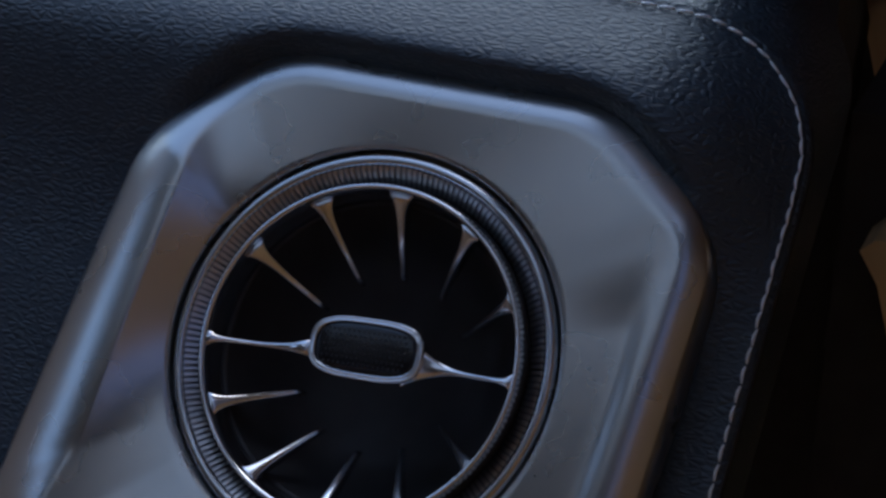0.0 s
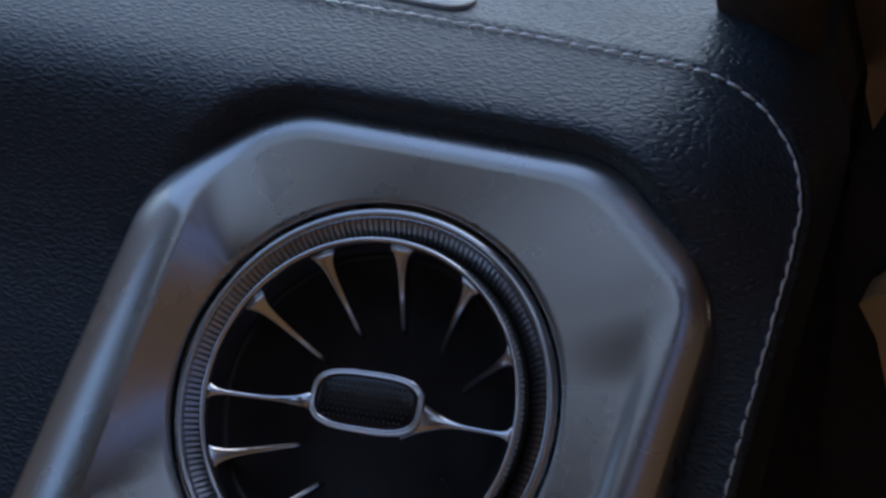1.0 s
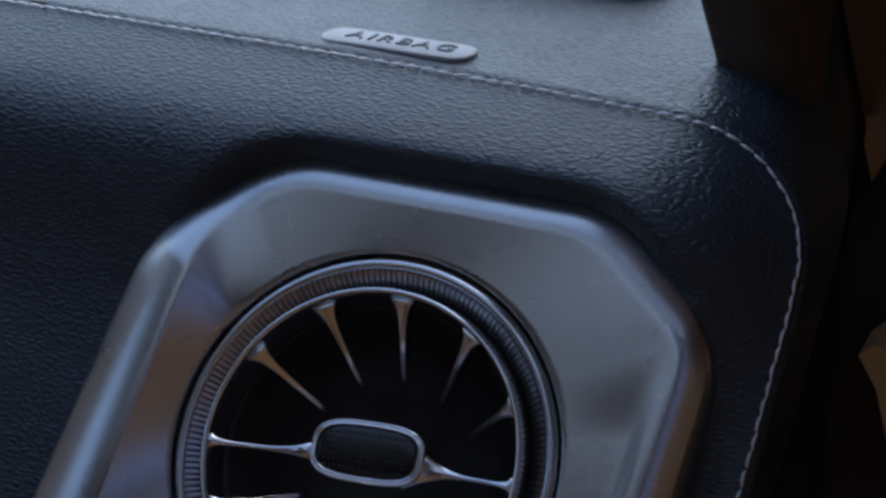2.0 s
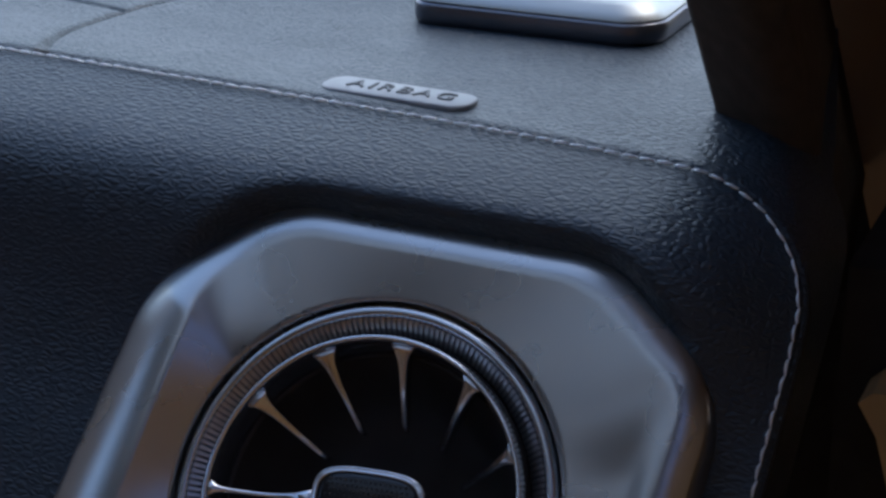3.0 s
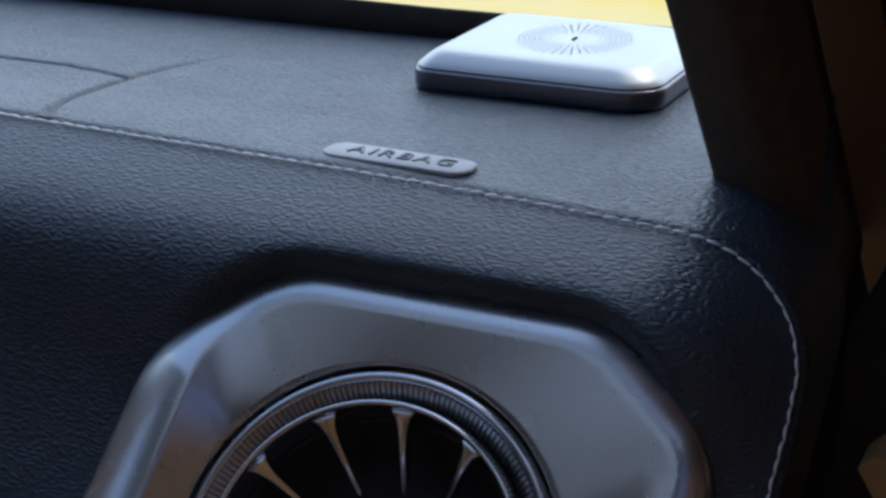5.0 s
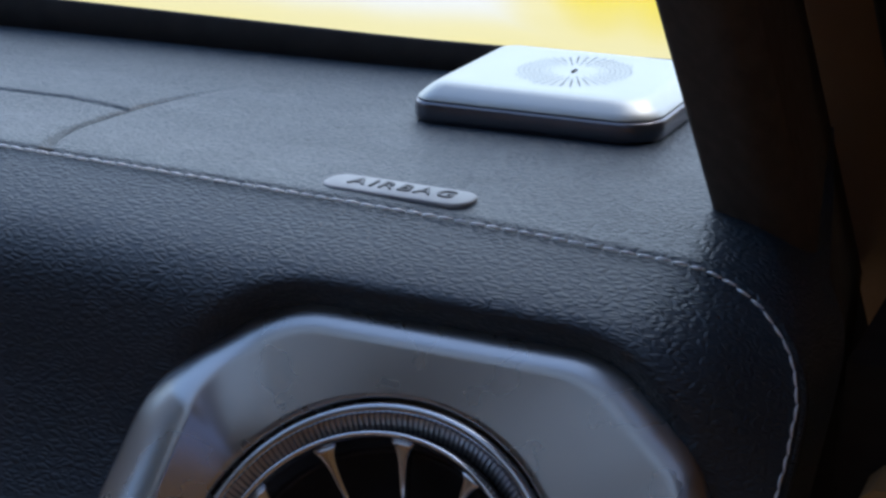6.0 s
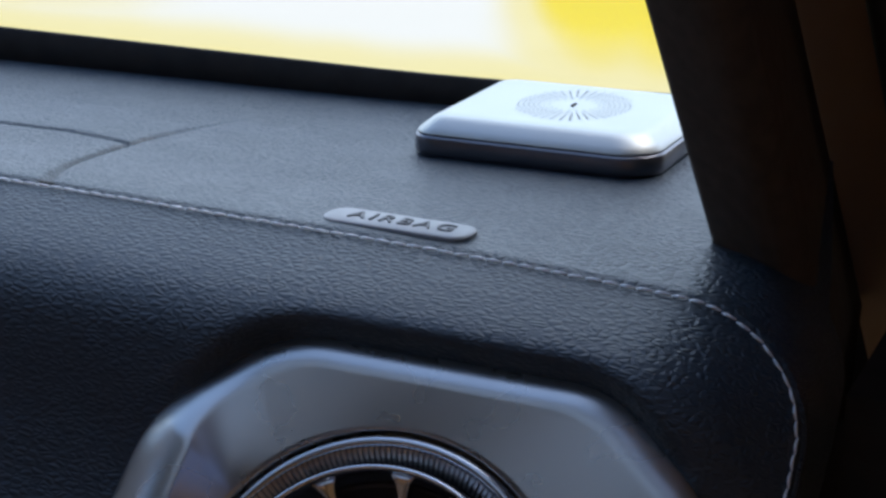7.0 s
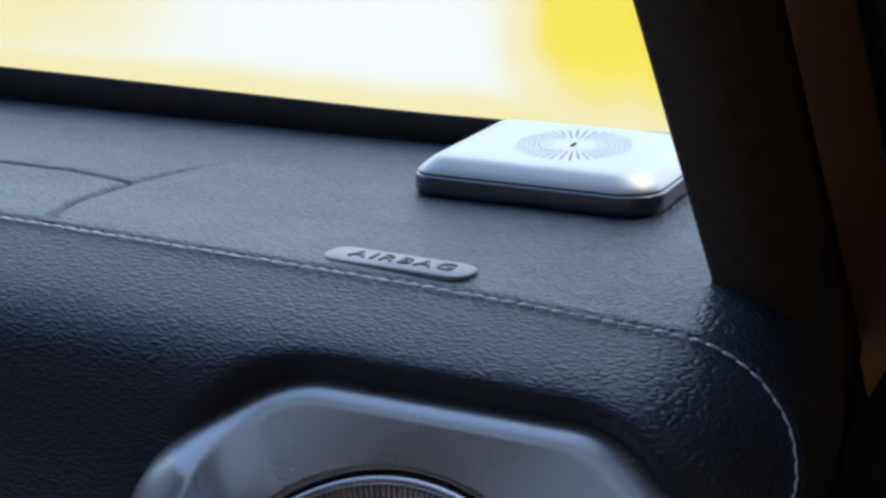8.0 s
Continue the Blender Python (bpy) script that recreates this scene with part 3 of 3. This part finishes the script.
for i in range(-8, 9):
    for j in range(-3, 4):
        x, y = i * 1.4 + (0.35 if j % 2 else -0.35), j * 1.45
        if (x / 12.6) ** 4 + (y / 5.4) ** 4 > 1:
            continue
        m = Matrix.Translation((x * MM, y * MM, (-2.06 - 0.2 * ((x / 12.6) ** 2 + (y / 5.4) ** 2) / 2) * MM))
        if dimple is None:
            dimple = part("dimple", bm, BLACK, cap, "small dull black dimple")
            dimple.matrix_basis = m
        else:
            twin(dimple, "dimple", m)

# ---- badge on the dashboard ----
badge = new("airbag_badge")
badge.matrix_world = Matrix.Translation((-0.2050, 0.4285, TOP_Z + 0.0001)) @ pose(0, 0, 0, 0, 0, -3.0)
tagged(badge, "grey oval badge with raised airbag lettering", "badge")


def slab(bm, outline, levels):
    """Outline points scaled inwards at each level: (inset in metres, height)."""
    n = len(outline)
    rings = []
    for d, h in levels:
        ring = []
        for i in range(n):
            a, b = Vector(outline[i - 1]), Vector(outline[(i + 1) % n])
            t = (b - a).normalized()
            ring.append((outline[i][0] - t.y * d, outline[i][1] + t.x * d, h))
        rings.append(ring)
    loft(bm, rings, cap=True)


OVAL = rounded([(-0.0235, -0.0068, 0.0055), (0.0235, -0.0068, 0.0055), (0.0235, 0.0068, 0.0055), (-0.0235, 0.0068, 0.0055)], 8)
bm = bmesh.new()
slab(bm, OVAL, [(0, -0.001), (0, 0.0004), (0.0003, 0.0007), (0.0008, 0.0009)])
part("plate", bm, BADGE, badge)


def lettering(text, size, depth, parent, mat, name, label, m):
    cu = bpy.data.curves.new(name, "FONT")
    cu.body, cu.size, cu.extrude = text, size, depth
    cu.align_x, cu.align_y = "CENTER", "CENTER"
    cu.space_character = 1.25
    tmp = new(name, cu)
    me = bpy.data.meshes.new_from_object(tmp)
    bpy.data.objects.remove(tmp)
    me.materials.append(mat)
    ob = new(name, me)
    ob.parent = parent
    ob.matrix_basis = m
    return tagged(ob, label)


lettering("AIRBAG", 0.0082, 0.0003, badge, SHADED_LETTER, "lettering", "raised letters, darkened for their embossed shading", Matrix.Translation((0.001, 0.0002, 0.0010)))

# ---- tweeter on the dashboard ----
speaker = new("tweeter_speaker")
speaker.matrix_world = Matrix.Translation((-0.1950, 0.5395, TOP_Z)) @ pose(0, 0, 0, 0, 0, 0)
tagged(speaker, "square silver tweeter speaker with a perforated cover", "speaker")
SX, SY = 0.0420, 0.0385


def plan(d, h):
    """The speaker's outline drawn in by d, at height h."""
    a, b = SX - d, SY - d
    r, q = max(0.003, 0.009 - d * 0.5), max(0.003, 0.013 - d * 0.5)
    return [(x, y, h) for x, y in rounded([(-a, -b, r), (a, -b, q), (a, b, q), (-a, b, r)], 8)]


bm = bmesh.new()
loft(bm, [plan(d, h) for d, h in ((0.0016, -0.001), (0.0004, 0.0006), (0.0, 0.0016), (0.0, 0.0060), (0.0005, 0.0068), (0.0014, 0.0071))], cap=True)
part("base", bm, DARK_METAL, speaker, "dark metal base rim")
bm = bmesh.new()
loft(bm, [plan(d, h) for d, h in ((0.0012, 0.0069), (0.0007, 0.0072), (0.0009, 0.0077), (0.0028, 0.0095), (0.005, 0.0113), (0.0065, 0.0122), (0.0085, 0.0127), (0.012, 0.0128), (0.020, 0.0128), (0.030, 0.0128))], cap=True)
part("cover", bm, ALU, speaker, "bright silver bevelled cover")
bm = bmesh.new()
for k in range(44):
    for j in range(9):
        a = 2 * math.pi * k / 44
        r = 0.0085 + 0.0017 * j
        if (r * math.cos(a) / 0.0195) ** 2 + (r * math.sin(a) / 0.0225) ** 2 > 1 or (j < 2 and k % 2):
            continue
        g = bmesh.ops.create_circle(bm, cap_ends=True, segments=6, radius=0.00036 + 0.00002 * j)
        bmesh.ops.translate(bm, vec=(0.002 + r * math.cos(a), r * math.sin(a), 0.0129), verts=g["verts"])
holes = part("perforation", bm, HOLES, speaker, "rays of tiny dark holes")
tagged(holes, kind="stuff")
bm = bmesh.new()
box(bm, 0.0015, 0.0025, -0.0025, 0.0015, 0.0126, 0.0133, 0.0002)
part("emblem", bm, BLACK, speaker, "small dark upright mark")

# ---- windscreen ----
windscreen = new("windscreen")
tagged(windscreen, "clear windscreen above a black rubber edge strip", "windscreen", kind="structure")
bm = bmesh.new()
rings = []
for k in range(60):
    x = -1.5 + 1.38 * k / 59
    y = 0.571 + 0.014 * max(0.0, (x + 0.27) / 0.15) - 0.10 * max(0.0, (-0.6 - x)) ** 2
    z = TOP_Z + 0.0102 + max(0.0, -0.20 - x) * 0.013
    rings.append([(x, y, TOP_Z - 0.006), (x, y + 0.0005, z - 0.0008), (x, y + 0.0013, z), (x, y + 0.005, z - 0.0015), (x, y + 0.03, z - 0.010), (x, y + 0.03, TOP_Z - 0.006)])
loft(bm, rings, cap=True)
part("edge_strip", bm, RUBBER, windscreen, "black rubber edge strip")
bm = bmesh.new()
for dy in (0.0, 0.004):
    rows = []
    for j in range(2):
        row = []
        for k in range(20):
            x = -1.5 + 1.36 * k / 19
            y = 0.588 + dy + 0.010 * max(0.0, (x + 0.27) / 0.15) - 0.10 * max(0.0, (-0.6 - x)) ** 2
            row.append((x, y - 0.42 * j, TOP_Z + 0.002 + 0.66 * j))
        rows.append(row)
    loft(bm, rows, closed=False)
pane = part("pane", bm, GLASS, windscreen, "clear glass pane")
pane.visible_shadow = False

# ---- A-pillar ----
pillar = new("windscreen_pillar")
tagged(pillar, "dark upright windscreen pillar beside the dashboard", "pillar", kind="structure")
FOOT = Vector((-0.1206, 0.4508, 0.8562))
RISE = Vector((-0.15, -0.5, 1.0))


def pillar_ring(z, section):
    o = FOOT + RISE * (z - FOOT.z)
    return [(o.x + x, o.y + y, z) for x, y in section]


SECTION = rounded([(0.0, 0.0, 0.006), (0.031, -0.017, 0.008), (0.012, 0.10, 0.005), (0.0, 0.105, 0.004)], 5)
bm = bmesh.new()
loft(bm, [pillar_ring(0.80 + 0.75 * k / 12, SECTION) for k in range(13)], cap=True)
part("inner_trim", bm, PILLAR_TRIM, pillar, "dark fabric inner trim")
FRAME = rounded([(0.008, 0.102, 0.004), (0.27, 0.102, 0.004), (0.27, 0.14, 0.004), (0.008, 0.14, 0.004)], 3)
bm = bmesh.new()
loft(bm, [pillar_ring(0.74 + 0.80 * k / 10, FRAME) for k in range(11)], cap=True)
part("outer_frame", bm, DOOR_TRIM, pillar, "brown outer door frame")
SEAL = [(0.043 + 0.006 * math.cos(a), 0.085 + 0.012 * math.sin(a)) for a in (2 * math.pi * k / 12 for k in range(12))]
bm = bmesh.new()
loft(bm, [pillar_ring(0.82 + 0.72 * k / 10, SEAL) for k in range(11)], cap=True)
part("door_seal", bm, RUBBER, pillar, "black rubber door seal")

# ---- door ----
# out of view: blocks light from the right, gives the bezel brown reflections
door = new("car_door")
tagged(door, "unseen tan leather car door added to close off light from the right", "car door")
bm = bmesh.new()
box(bm, 0.10, 0.16, -1.70, 0.52, -0.05, 0.74, 0.012, 3)
part("lower_panel", bm, TAN_LEATHER, door, "tan leather lower door panel")
bm = bmesh.new()
box(bm, 0.095, 0.16, -1.70, 0.52, 0.744, 1.10, 0.012, 3)
part("upper_panel", bm, TAN_LEATHER, door, "tan leather upper door panel")
bm = bmesh.new()
box(bm, 0.11, 0.15, 0.14, 0.52, 1.104, 1.515, 0.01, 3)
part("window_frame", bm, FRAME_TRIM, door, "grey-brown window frame")
bm = bmesh.new()
box(bm, 0.11, 0.15, -1.70, -0.52, 1.104, 1.515, 0.01, 3)
part("window_frame", bm, FRAME_TRIM, door, "grey-brown window frame")
bm = bmesh.new()
box(bm, 0.128, 0.132, -0.519, 0.139, 1.101, 1.514)
door_pane = part("pane", bm, SIDE_GLASS, door, "lightly tinted side glass, placed for a bright streak in the bezel", smooth=False)
door_pane.visible_shadow = False

# tan plate added to stand in for a sunlit patch beside the jamb
bm = bmesh.new()
plate = [(-0.0728, 0.7785), (-0.0690, 0.7825), (-0.0550, 0.7825), (-0.0550, 0.747), (-0.0615, 0.750), (-0.0670, 0.769)]
loft(bm, [[(x, y, z) for x, z in plate] for y in (0.446, 0.4635)], cap=True)
bracket = mesh_object("bracket", bm, TAN, smooth=False)
tagged(bracket, "small tan plate standing in for a sunlit patch by the black door jamb", "bracket")
